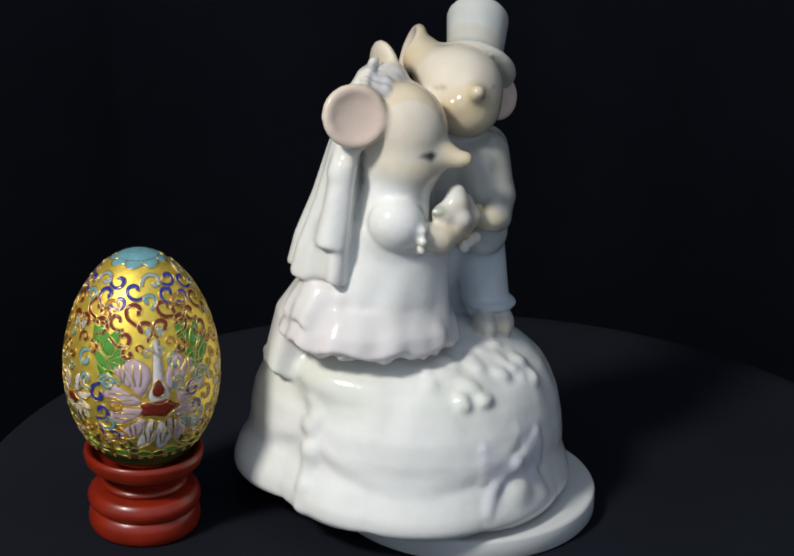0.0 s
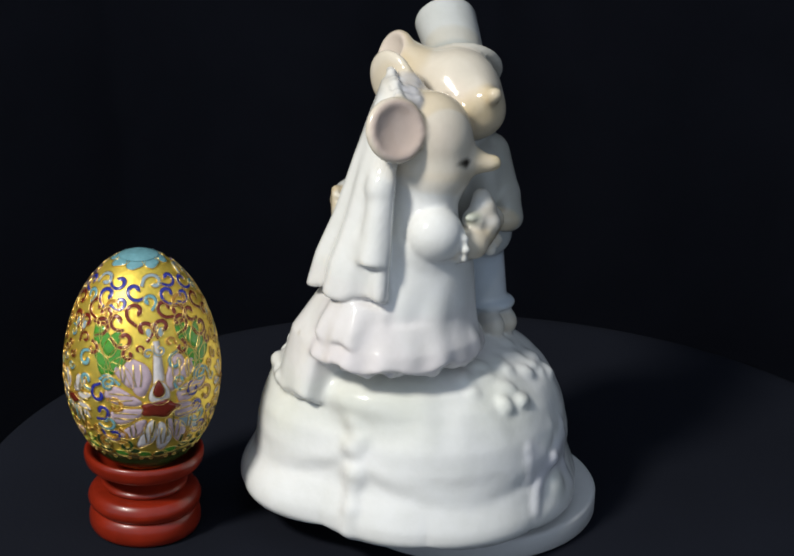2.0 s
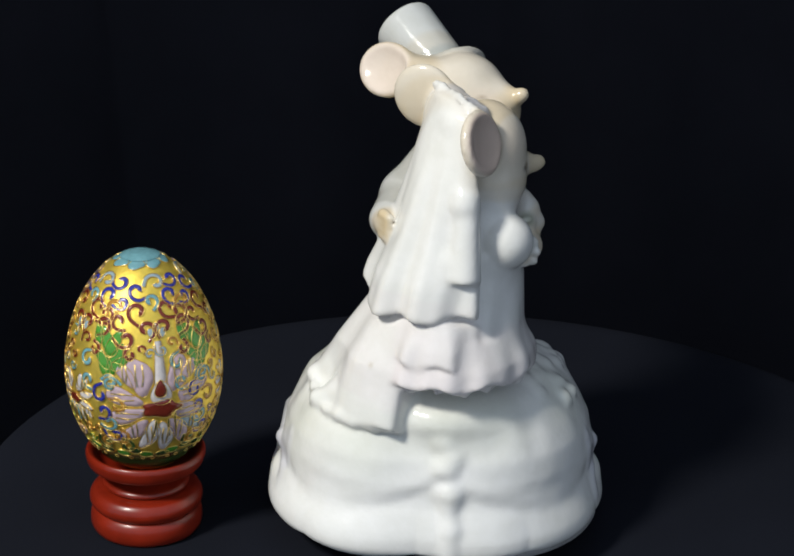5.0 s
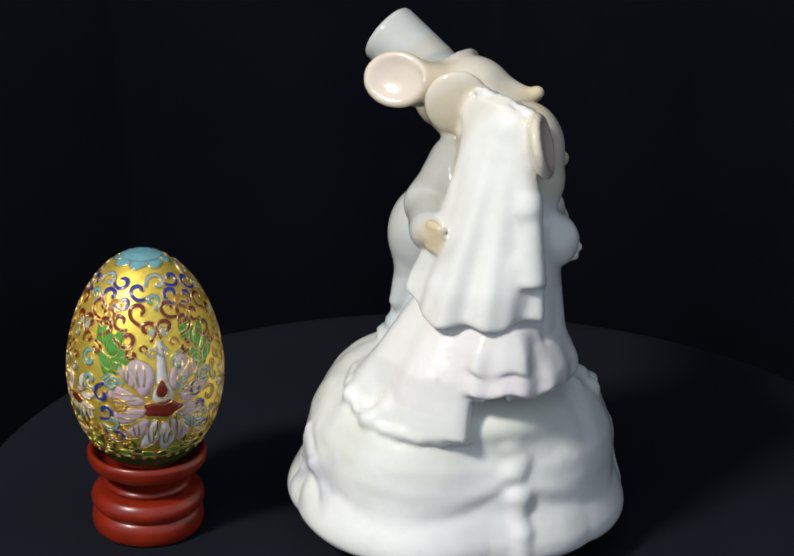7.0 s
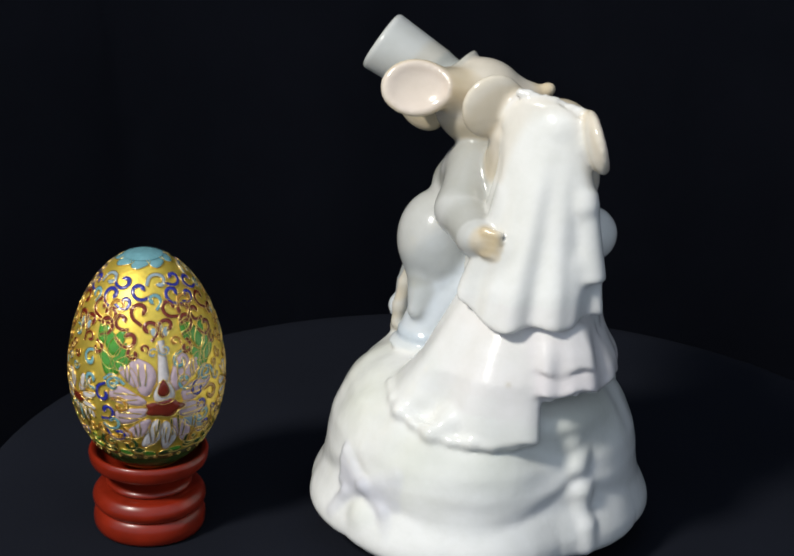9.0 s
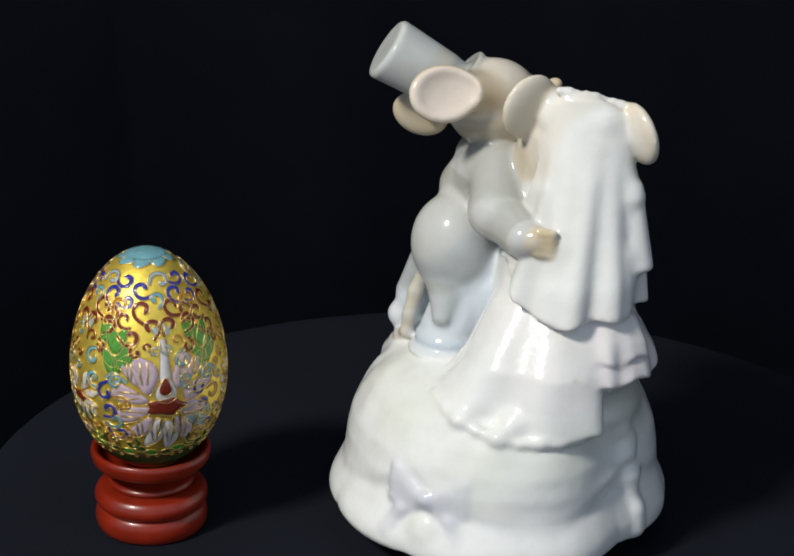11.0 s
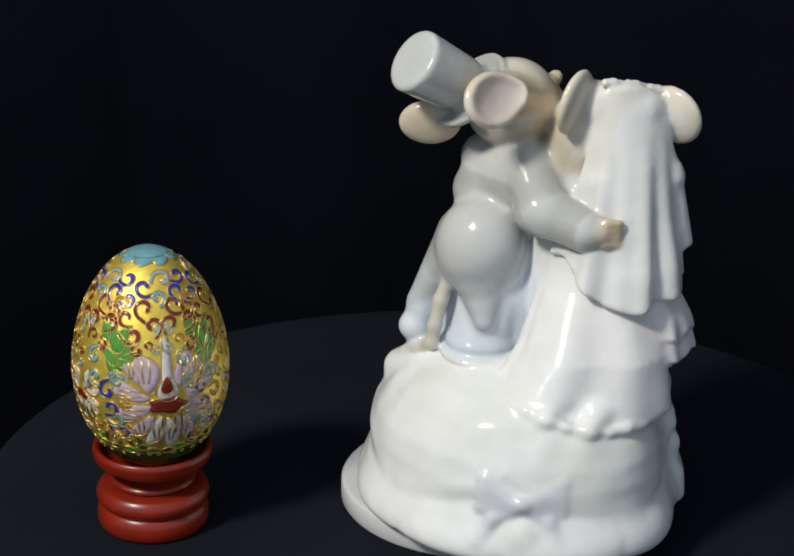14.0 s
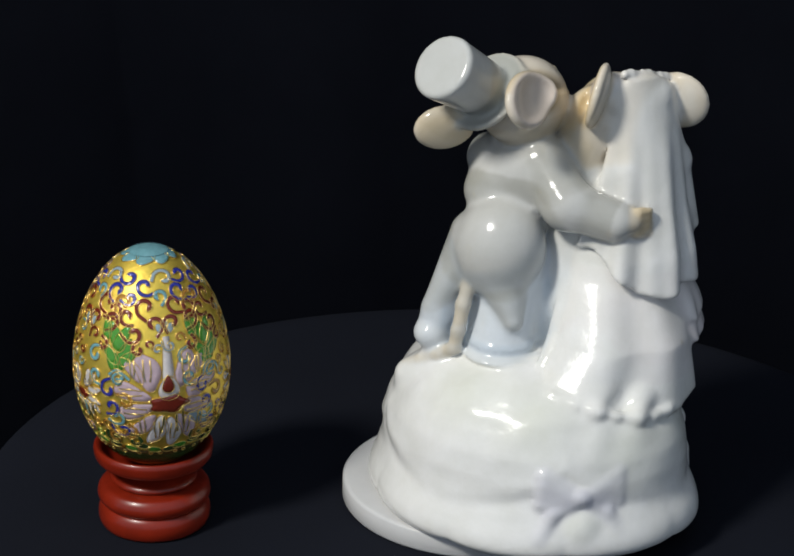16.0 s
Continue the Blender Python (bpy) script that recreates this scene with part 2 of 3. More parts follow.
def ear(clay, p, az, el, r, thick=1.7, long=1.0, inner=EARPINK):
    """A round, dished ear: skin outside, pink inside."""
    turn = aimed(az, el)
    n = np.array(Euler([radians(a) for a in turn]).to_matrix())[:, 2]
    clay.ball(p, (r, r * long, thick + 1.2), SKIN, turn, k=1.2)
    clay.ball(np.array(p) + n * 2.6, (r * 0.86, r * 0.86 * long, 2.6), inner, turn, k=1.0, cut=True, soft=0.4)


def smooth_line(xs, ys):
    """A finely sampled, rounded version of a broken line."""
    t = np.linspace(xs[0], xs[-1], 400)
    v = np.interp(t, xs, ys)
    k = np.ones(15) / 15
    return t, np.convolve(np.pad(v, 7, "edge"), k, "valid")


MOUND_Z, MOUND_R = smooth_line([6, 8.4, 10.5, 14, 18, 22, 24, 28, 34, 39, 43, 47, 50, 52.5, 54.5], [40.8, 42.6, 44.4, 44.4, 43.2, 41.6, 41.2, 41.2, 40.0, 37.8, 35.4, 31.2, 26, 18, 0.1])


def mound_r(z):
    return float(np.interp(z, MOUND_Z, MOUND_R))


def mound(clay):
    def form(x, y, z):
        dx, dy = (x - BASE[0]) / 0.962, (y - BASE[1]) / 0.970
        a, rho = np.arctan2(dy, dx), np.sqrt(dx * dx + dy * dy)
        R = np.interp(z, MOUND_Z, MOUND_R)
        low = np.clip((22 - z) / 10, 0, 1)
        lobe = np.abs(np.cos(4.5 * a + 0.4)) ** 0.7
        R = R + low * 0.9 * (lobe - 0.6) + 0.5 * np.sin(3 * a + 1) * np.clip((z - 10) / 20, 0, 1)
        swag = 30.0 - 10.5 * np.abs(np.sin(2 * (a - radians(34)))) ** 0.7
        R = R - 0.2 * np.exp(-((z - swag) / 1.6) ** 2) + 0.35 * np.exp(-((z - swag - 3.6) / 2.4) ** 2)
        top = np.clip((z - 32) / 8, 0, 1)
        R = R + top * 0.5 * np.sin(0.33 * x + 1.3 * np.sin(0.2 * y)) * np.sin(0.3 * y + 0.8 + 0.1 * z)
        R = R + (2.4 * np.exp(-((a + radians(100)) / radians(30)) ** 2) - 3.2 * np.exp(-((a + radians(65)) / radians(21)) ** 2)) * np.exp(-(np.maximum(z - 40, 0) / 6) ** 2)
        turn = lambda at: (a - radians(at) + math.pi) % (2 * math.pi) - math.pi
        R = R + 2.2 * np.exp(-(turn(88) / radians(38)) ** 2) * np.clip((z - 14) / 10, 0, 1) - 0.9 * np.exp(-(turn(262) / radians(40)) ** 2) * np.clip((z - 16) / 6, 0, 1)
        R = R + 1.1 * np.clip((18 - z) / 6, 0, 1) * (1 - np.exp(-(turn(310) / radians(32)) ** 2))
        d = (rho - R) * 0.75
        return np.maximum(d, 8.5 + 1.5 * (1 - lobe) - z)
    clay.add(form, (BASE[0] - 47, BASE[1] - 47, 6), (BASE[0] + 47, BASE[1] + 47, 56), WHITE, k=1.0)
    rng = random.Random(4)
    clay.ball((11.0, -32, 44), (15, 19, 7.5), WHITE, k=6)
    for i in range(45):
        a, r = radians(rng.uniform(-5, 62)), rng.uniform(22, 35)
        z = float(np.interp(-r, -MOUND_R[200:], MOUND_Z[200:]))
        clay.ball((BASE[0] + r * math.cos(a), BASE[1] + r * math.sin(a), z - 1.0), (rng.uniform(0.7, 1.5), rng.uniform(0.7, 1.5), 0.7), CREAM, k=2.4)
    for az, r, z in ((-60, 34, 44), (-35, 33, 45), (200, 33, 44), (165, 30, 46), (10, 33, 45), (-90, 36, 38), (240, 37, 36)):
        clay.paint((BASE[0] + r * math.cos(radians(az)), BASE[1] + r * math.sin(radians(az)), z), 15, MOSS, 0.65, 1.2)


def on_mound(a0, z0):
    """Places on the mound's side: u along it, h up, out from the surface."""
    def at(u, h, out):
        r, a = mound_r(z0 + h) + out - 3.1 * math.exp(-((a0 + 65) / 21) ** 2), radians(a0) + u / 41.0
        return (BASE[0] + 0.962 * r * math.cos(a), BASE[1] + 0.970 * r * math.sin(a), z0 + h)
    return at


def bow(clay, az, z=27.0):
    """A moulded ribbon bow lying on the side of the mound, over a rosette."""
    at = on_mound(az, z)
    clay.ball(at(0.5, -8.5, -3.8), (4.8, 4.8, 4.6), MOSS, k=2.4, soft=2)
    for side in (-1, 1):
        for h0, h1 in ((0.6, 5.6), (0, 3.0), (-0.6, 0.4), (-0.8, -2.2)):
            clay.limb(at(side * 1.2, h0, -0.2), at(side * 10.0, h1, -0.8), 1.5, 1.8, LILAC, k=1.2, soft=1.5)
        clay.tube([at(side * 1.8, -2.0, -0.6), at(side * 7.0, -4.5, -0.7), at(side * 10.0, -11, -1.3)], [1.5, 1.8, 1.9], LILAC, k=1.2, soft=1.5)
    clay.ball(at(0, 0.4, 0.3), (2.1, 2.1, 2.0), LILAC, k=1.4)


def spray(clay, az):
    """A hanging sprig: leaves above a knob and a ribbon end."""
    at = on_mound(az, 26.0)
    clay.ball(at(0, 0, -1.2), (2.8, 2.8, 3.0), CREAM, k=2.6)
    clay.tube([at(-0.3, -4, -0.8), at(0.2, -9, -0.9), at(-0.3, -15, -1.0)], [1.5, 1.3, 1.6], WHITE, k=2.6)
    for u, h, r in ((-1.2, 6.5, 1.8), (0.8, 9.5, 1.6), (-1.6, 13.0, 1.7)):
        clay.ball(at(u, h, -1.5), (r * 1.1, r * 1.1, r * 0.9), CREAM, k=3.2)


def groom(clay):
    # legs and trousers
    clay.limb((-6, -11, 74), (-14.5, -12.4, 55), 8.5, 8.0, BLUE, k=2)
    clay.limb((-1.6, -2.2, 76), (-1.6, 0.8, 58), 7.0, 6.2, BLUE, k=2)
    clay.ball((-14.6, -12.6, 55.0), (8.8, 8.8, 2.4), BLUE, k=1.0)
    clay.limb((-10, 1.0, 70), (-18.0, 4.0, 58.5), 6.0, 4.8, BLUE, k=2)
    clay.limb((-11, -4.5, 67), (-11.5, -3.5, 54), 5.5, 5.5, BLUE, k=2)
    clay.limb((-6, -17.5, 68), (-6, -18.5, 54), 4.5, 4.5, BLUE, k=2)
    clay.ball((-19.4, 4.6, 54.6), (5.4, 4.8, 4.4), (0.74, 0.76, 0.78), k=1.4)
    clay.ball((-13.5, -1.5, 49.5), (8, 9, 4.0), WHITE, k=3)
    clay.limb((-19.5, 2, 47.0), (-20.4, 10.5, 41.6), 4.0, 3.0, WHITE, k=4)
    clay.ball((4.6, -1.0, 53.6), (5.2, 3.2, 4.0), (0.56, 0.48, 0.37), k=0.8)
    clay.ball((2.6, 4.2, 53.6), (5.2, 3.2, 4.0), (0.56, 0.48, 0.37), k=0.8)
    clay.ball((-0.6, 1.4, 58.5), (7.6, 7.2, 2.0), BLUE, k=0.8)
    clay.ball((-15.5, -13.2, 51.8), (10, 9.8, 2.2), WHITE, k=1.8)
    # coat
    clay.ball((-13.0, -9.2, 79.6), (10.9, 11.8, 13.5), GREY, k=2.5)
    clay.limb((-12, -8, 78), (-19.0, -17.4, 62.4), 9.8, 2.4, GREY, k=2)
    clay.limb((-11, -2.5, 80), (-19.4, 4.6, 62.0), 8.0, 3.2, GREY, k=2)
    clay.ball((-4.1, -10.3, 97.2), (9.5, 12.5, 10.5), GREY, k=3)
    clay.ball((-4.1, -0.3, 100.2), (5.8, 5.8, 6.5), GREY, k=2)
    clay.ball((-3.6, -9.3, 88.2), (9.5, 10.0, 9.0), GREY, k=2)
    clay.limb((2.4, -4.8, 98.2), (3.4, -2.8, 80.2), 6.5, 7.0, GREY, k=2.5)
    clay.tube([(-11.6, -15.8, 90.7), (-13.2, -8.8, 91), (-11.6, -2.8, 90.7)], [0.6, 0.7, 0.6], GREY, k=1.6)
    clay.ball((-8.5, -3.5, 93.0), (6.5, 7.0, 7.5), GREY, k=2.5)
    # arm round the bride
    clay.tube([(-5.4, -15.4, 102.2), (-9.4, -25.0, 93.2), (-6.6, -36.6, 90.2)], [6.8, 6.2, 5.3], GREY, k=2.6)
    for a, b in (((-12.0, -21.6, 98.2), (-7.6, -27.0, 97.7)), ((-13.2, -24.4, 95.2), (-10.6, -29.0, 95.6))):
        clay.limb(a, b, 0.7, 0.5, GREY, k=1.4)
    # other arm
    clay.tube([(0.8, -1, 101), (5.2, 0.6, 90.4), (10.8, -1, 86.2)], [5.4, 4.7, 4.1], GREY, k=1.0)
    clay.ball((12.5, -3.2, 86.2), (3.4, 4.2, 3.0), SKIN, k=1.0)
    for dz in (-1.6, 0.2, 2.0):
        clay.limb((12.8, -6.0, 87.5 + dz), (14.4, -9.0, 88 + dz), 1.2, 1.0, SKIN, k=0.5)
    # head and snout
    clay.ball((-4.2, -8, 116.7), (11.6, 11.2, 11.6), SKIN, (0, -15, 0), k=2)
    clay.ball((3.1, -8, 114), (8.5, 8.6, 8.0), SKIN, k=3)
    for s in (-1, 1):
        clay.ball((7.2, -9.2 + 2.6 * s, 115.6), (3.6, 3.4, 3.0), SKIN, k=1.6)
    clay.limb((4.1, -7.8, 117.5), (11.6, -7.6, 119.4), 5.4, 2.0, SKIN, k=2.5)
    clay.ball((12.5, -7.5, 120.2), 1.9, (0.66, 0.56, 0.40), k=0.6)
    # hat
    a, b = np.array((-11.6, -2.6, 119.5)), np.array((-28.7, 2.5, 130.1))
    u = (b - a) / np.linalg.norm(b - a)
    clay.frustum(a, b, 6.7, 8.1, HATGREY, edge=1.0, k=1.0)
    w, a2 = np.array((-0.70, 0.33, 0.63)), a + u * 0.8
    clay.frustum(a2 - w * 1.0, a2 + w * 1.4, 10.8, 11.4, HATGREY, edge=1.0, k=0.8)
    clay.frustum(a2 + w * 1.0, a2 + w * 4.5, 9.4, 11.8, HATGREY, edge=0.5, k=1.0, cut=True)
    clay.frustum(a - u * 1.0, b, 6.7, 8.1, HATGREY, edge=1.0, k=1.0)
    # ears
    clay.limb((-6.4, -12.5, 120), (-16.4, -15, 122.7), 6.4, 5.2, SKIN, k=2)
    clay.limb((-17.4, -18, 123.9), (-7.4, -15.5, 120.5), 4.2, 3.6, SKIN, k=2)
    ear(clay, (-20.8, -17.0, 122.8), -97, 20, 8.8, long=0.84, inner=(0.75, 0.645, 0.555))
    clay.limb((-7.4, -1, 115.5), (-15.4, 3, 113.5), 3.6, 3.0, SKIN, k=1.5)
    ear(clay, (-17.6, 6.2, 110.6), 42, 12, 7.8, long=0.82)
    # tail
    clay.tube([(-18.4, -4.6, 72), (-21.0, -4.2, 65), (-22.4, -4.0, 58), (-22.6, -3.4, 53.0), (-22.5, 1.2, 50.0), (-22.0, 6.0, 47.0), (-20.8, 11.0, 43.8)], [1.9, 1.9, 1.8, 1.7, 1.6, 1.4, 1.2], (0.62, 0.52, 0.36), k=1.1)


def bride(clay):
    # skirt: broad folds, a softly scalloped hem, and flounces behind
    hem = lambda a: 53.0 + 1.4 * np.abs(np.sin(8 * a + 0.4))
    clay.drape([(86, 14.4, -27.4, 8.8, 11.2), (78, 13.4, -28.0, 10.6, 14.2), (66, 12.0, -30.6, 13.8, 17.8), (57, 11.6, -32.0, 16.2, 20.3), (52, 11.6, -32.2, 17.0, 21.2)],
               WHITE, folds=7, depth=0.9, phase=0.8, fade=0.25, low=hem, k=1.2)
    for i in range(24):
        a = 2 * math.pi * (i + 0.35 * math.sin(i * 1.7)) / 24
        big = 1.0 + 0.25 * math.sin(i * 2.9)
        clay.ball((11.6 + 16.5 * math.cos(a), -32.2 + 20.6 * math.sin(a), 54.8 + 0.7 * math.sin(i * 2.3)), (big, big, big * 1.25), PINK, k=1.6, soft=4.0)
    for z, r in ((63.0, 0.0), (57.5, 1.0)):
        clay.drape([(z + 9, 12.4, -32.8, 13.2, 17.2), (z + 2, 12.2, -32.8, 16.0 + r, 20.8 + r), (z - 3, 12.2, -33.2, 17.0 + r, 22.2 + r)], PINK, folds=10, depth=0.5,
                   low=lambda a, z=z: z - 2.4 + 0.8 * np.sin(9 * a), ease=2.2, sides=((27.5, -46, 0.55, 0.83),) if r == 0 else (), k=2.0 if r == 0 else 0.8, soft=3)
    clay.limb((13, -27, 100), (15, -29, 85), 8.0, 9.4, WHITE, k=2)
    clay.limb((4, -25, 96), (2, -25, 66), 8.0, 11.0, WHITE, k=2)
    clay.limb((5, -25, 113), (2.5, -21.5, 99), 8.5, 7.0, SKIN, k=2)
    # head
    clay.ball((13, -25.9, 110.2), (10.0, 10.9, 12.6), SKIN, k=2)
    clay.ball((14.6, -26, 102.4), (8.8, 9.8, 7.6), SKIN, k=3)
    clay.limb((16.8, -18.5, 105.6), (19.6, -13.6, 104.8), 4.6, 2.4, SKIN, k=2)
    clay.ball((20.2, -12.0, 104.9), 2.0, (0.68, 0.56, 0.34), k=0.6)
    # train over the mound
    clay.drape([(92, 6.5, -31, 10, 8), (74, 4.0, -33.6, 14.2, 12.0), (58, -0.5, -38.2, 19.4, 15.9), (48, -4.0, -38.8, 24.4, 15.8), (40, -5.4, -39.0, 27.6, 16.3)],
               WHITE, folds=5, depth=1.25, phase=0.5, fade=0.12, az=-33, low=lambda a: 42.3 + 0.7 * np.sin(6 * a) + 4.5 * np.clip(-np.cos(a), 0, 1) ** 3, sides=((8.6, 0, 1, 0), (0, -23.5, -0.06, 1.0)), k=1.8)
    clay.tube([(7.3, -53.8, 42.0), (2.1, -56.1, 42.4), (-3.1, -56.7, 42.2), (-7.8, -56.3, 42.9), (-12.6, -54.8, 42.5), (-17.4, -52, 43.2), (-21.1, -48, 44.2), (-23.5, -44.3, 45.6), (-25.5, -39, 46.8), (-26.3, -32.4, 48.8)], [0.9, 1.2, 1.0, 1.2, 0.9, 1.2, 1.0, 1.2, 0.9, 0.6], WHITE, k=1.4)
    clay.tube([(-6, -44, 49.5), (-12, -50, 46.0), (-17, -52, 43.6)], [3.0, 2.6, 1.6], WHITE, k=3)
    clay.tube([(-10, -38, 52.5), (-18, -42, 48.5), (-24, -43.5, 45.6)], [3.0, 2.6, 1.6], WHITE, k=3)
    # veil over the back of the head, hanging between the ears
    low = lambda a: 71.0 + 20.0 * np.clip(-np.cos(a) - 0.45, 0, 1) + 3.0 * np.clip(np.cos(a) - 0.45, 0, 1) - 0.8 * np.sin(7 * a)
    clay.drape([(126, 7.6, -32.4, 3.5, 2.4), (124.6, 8.2, -32.5, 7.0, 4.2), (121.5, 9.9, -32.6, 10.6, 5.9), (117, 9.8, -33.0, 11.4, 7.2), (106, 9.2, -34.3, 11.9, 9.4), (92, 8.0, -35.1, 14.0, 12.1), (80, 6.2, -36.2, 17.2, 14.8), (68, 5.0, -36.8, 19.0, 16.5)],
               WHITE, folds=8, depth=1.25, phase=1.0, fade=0.2, az=-26, low=low, sides=((-10, -26.0, 0.44, 0.90),), k=0.8)
    clay.tube([(15.4, -38.4, 110), (17.8, -42.8, 101)], [2.6, 3.0], WHITE, k=2.0)
    clay.tube([(16.8, -44.2, 86), (15.2, -45.0, 75.0)], [3.6, 3.2], WHITE, k=2.4)
    clay.frustum((17.6, -41.4, 104), (19.6, -45.2, 81.8), 2.9, 4.0, WHITE, edge=0.9, k=1.4)
    # ears
    clay.limb((14, -36, 113.5), (18.4, -39.4, 115.2), 3.8, 2.2, SKIN, k=1.5)
    ear(clay, (19.9, -39.7, 116.1), 2, 14, 8.2)
    clay.limb((4, -30.0, 117.0), (1.2, -29.8, 118.4), 4.4, 2.4, SKIN, k=1.8)
    ear(clay, (-3.2, -27.4, 121.2), 105, 8, 8.0, thick=1.2, long=1.08, inner=SKIN)
    # a crest of small blossoms before the veil
    rng = random.Random(8)
    clay.limb((4.0, -28.0, 120.5), (12, -36, 118.5), 5.0, 4.6, (0.66, 0.66, 0.71), k=1.5)
    for i in range(26):
        t, s = rng.random(), rng.random()
        p = (3.5 + 7.5 * t + 5.5 * s, -26.5 - 9.0 * t + 2.0 * s, 124.6 - 4.0 * t - 5.5 * s)
        clay.ball(p, rng.uniform(1.1, 2.0), (0.66, 0.66, 0.71), k=0.7)
    for i in range(34):
        t = 0.78 * rng.random()
        p = (4.0 + 15.0 * t + rng.uniform(-1, 2.2), -27.0 - 9.0 * t + rng.uniform(-2.0, 1.6), 120.6 - 2.5 * t + 2.8 * math.sin(math.pi * t) + rng.uniform(-2.0, 0.6))
        clay.ball(p, rng.uniform(1.1, 2.1), (0.66, 0.66, 0.71), k=0.9)
    for i in range(9):
        t = i / 8
        clay.ball((2.5 + 15.5 * t, -31.5 - 6.0 * t, 126.0 - 3.8 * t ** 1.6), 1.25 + 0.25 * math.sin(i * 2.1), (0.78, 0.77, 0.75), k=0.7)
    # puffed sleeve, forearm, cuffs and bouquet
    clay.ball((21.3, -29.0, 88.6), (6.9, 7.2, 7.2), WHITE, k=0.6)
    clay.tube([(22.5, -26, 86), (21.5, -18, 84.5), (17.5, -11.5, 86.5)], [3.8, 3.7, 3.2], SKIN, k=1.0)
    for i in range(8):
        a = 2 * math.pi * i / 8
        clay.ball((24.4 + 3.0 * math.cos(a), -23.6, 85.6 + 3.6 * math.sin(a)), 1.2, WHITE, k=1.0)
    for p, r in (((18.5, -13.5, 92.5), 3.4), ((15.5, -11.5, 91.5), 3.4), ((19.5, -16.5, 90), 3.2), ((16.5, -9.5, 88.5), 3.2), ((20, -12.5, 89), 3.0), ((17, -13, 95), 2.4)):
        clay.ball(p, r, (0.68, 0.66, 0.62), k=1.2)
    clay.ball((21.4, -18.6, 91.5), (1.4, 1.8, 1.2), (0.42, 0.47, 0.34), k=0.6, soft=1.5)
    for p in ((17, -9, 82), (18.5, -11, 81), (16, -7.5, 82.5)):
        clay.ball(p, 1.7, WHITE, k=0.8)


def figurine():
    clay = Clay((-50, -70, 4), (46, 27, 146), 0.6)
    mound(clay)
    groom(clay)
    bride(clay)
    clay.limb((-7.8, -36.6, 89.8), (-5.4, -39.6, 90.6), 3.7, 3.7, SKIN, k=0.6)
    for dz in (-2.6, -0.7, 1.2, 3.0):
        clay.limb((-5.4, -42.0, 90.6 + dz), (-2.4, -43.6, 90.2 + dz), 1.3, 1.2, SKIN, k=0.5)
    for az, z in ((31, 25.6), (220, 25.2)):
        bow(clay, az, z)
    spray(clay, -53)
    # eyes, specks, faint blushes of colour, and painted shade low on the faces
    for p, r in (((22.6, -21.8, 106.6), (5.0, 2.9, 0.8)), ((22.8, -21.2, 106.3), (5.0, 1.4, 1.35))):
        clay.paint(p, r, DARK, 0.95, 3)
    for s in (-1, 1):
        for t in (-1, 0, 1):
            clay.paint((5.6 + 0.9 * t, -10 + s * (6.4 - 1.5 * t), 119.6 - 0.5 * (t == 0)), (3.0, 1.3, 0.55), (0.22, 0.17, 0.11), 0.85, 1.8)
    clay.paint((-20.6, -19.6, 124.0), 0.9, (0.25, 0.18, 0.16), 0.9)
    clay.paint((0.3, -54.5, 58.2), (0.9, 1.5, 0.6), (0.45, 0.36, 0.20), 0.9)
    clay.paint((6.5, -43, 109), (13, 9, 24), WHITE, 1.0, 4)
    # ochre shade put into the skin pigment at his muzzle and her chin
    clay.paint((9, -9, 115), 6, (0.58, 0.45, 0.25), 0.6, 1.2)
    clay.paint((16, -24, 99), 8, (0.60, 0.46, 0.27), 0.6, 1.2)
    # peach blushes on the faces
    clay.paint((4, -12, 117), 6, (0.74, 0.58, 0.46), 0.5, 1.2)
    clay.paint((19, -28, 113), 7, (0.74, 0.60, 0.48), 0.5, 1.2)
    me = clay.mesh("figurine")
    me.materials.append(M_PORCELAIN)
    ob = new("figurine", me)
    return tagged(ob, "glazed porcelain mouse bride and groom on a white mound", "figurine")


FIGURINE = figurine()


def turntable():
    prof = [(32.9, 0), (35.8, 0.2), (36.2, 0.8), (36.2, 5.6), (35.8, 6.2), (35.0, 6.4), (20, 6.4)]
    ob = link_mesh("turntable", lathe([(r / 1000, z / 1000) for r, z in prof], 128), M_DISC, smooth=False)
    for p in ob.data.polygons:
        p.use_smooth = len(p.vertices) == 4
    return tagged(ob, "flat round grey plastic disc under the porcelain figurine", "turntable")


TURNTABLE = turntable()


# ---- egg on its stand ----
EGG_AT = (-0.0857, -0.0290)


def egg_stand():
    foot = smooth_profile([(12.6, 0), (14.0, 0.4), (14.8, 2.2), (14.8, 4.4), (14.2, 6.0), (13.2, 6.8), (11, 7)])
    ring = smooth_profile([(11, 6.7), (13.4, 6.8), (14.7, 8.0), (15.0, 9.6), (14.4, 11.2), (13.0, 12.2), (9, 12.7)])
    collar = smooth_profile([(8.5, 12.5), (10.8, 12.7), (11.4, 13.5), (10.8, 14.4), (9.2, 15.2), (8.4, 16.0), (8.3, 17.0)])
    cup = smooth_profile([(8.2, 16.6), (9.0, 17.2), (12.4, 17.9), (15.0, 19.2), (15.8, 21.6), (15.6, 22.9), (14.9, 23.3), (13.6, 22.4), (11, 19.0), (6, 17.2)])
    ob = new("egg_stand")
    ob.location = (*EGG_AT, 0)
    for name, prof in (("foot", foot), ("ring", ring), ("collar", collar), ("cup", cup)):
        part(name, lathe(prof, 96), M_WOOD, ob)
    return tagged(ob, "turned red-brown lacquered wooden egg cup on dark cloth", "egg stand")


egg_stand()
EGG_C, EGG_UP, EGG_DOWN, EGG_R = 45.7, 32.4, 27.7, 20.15


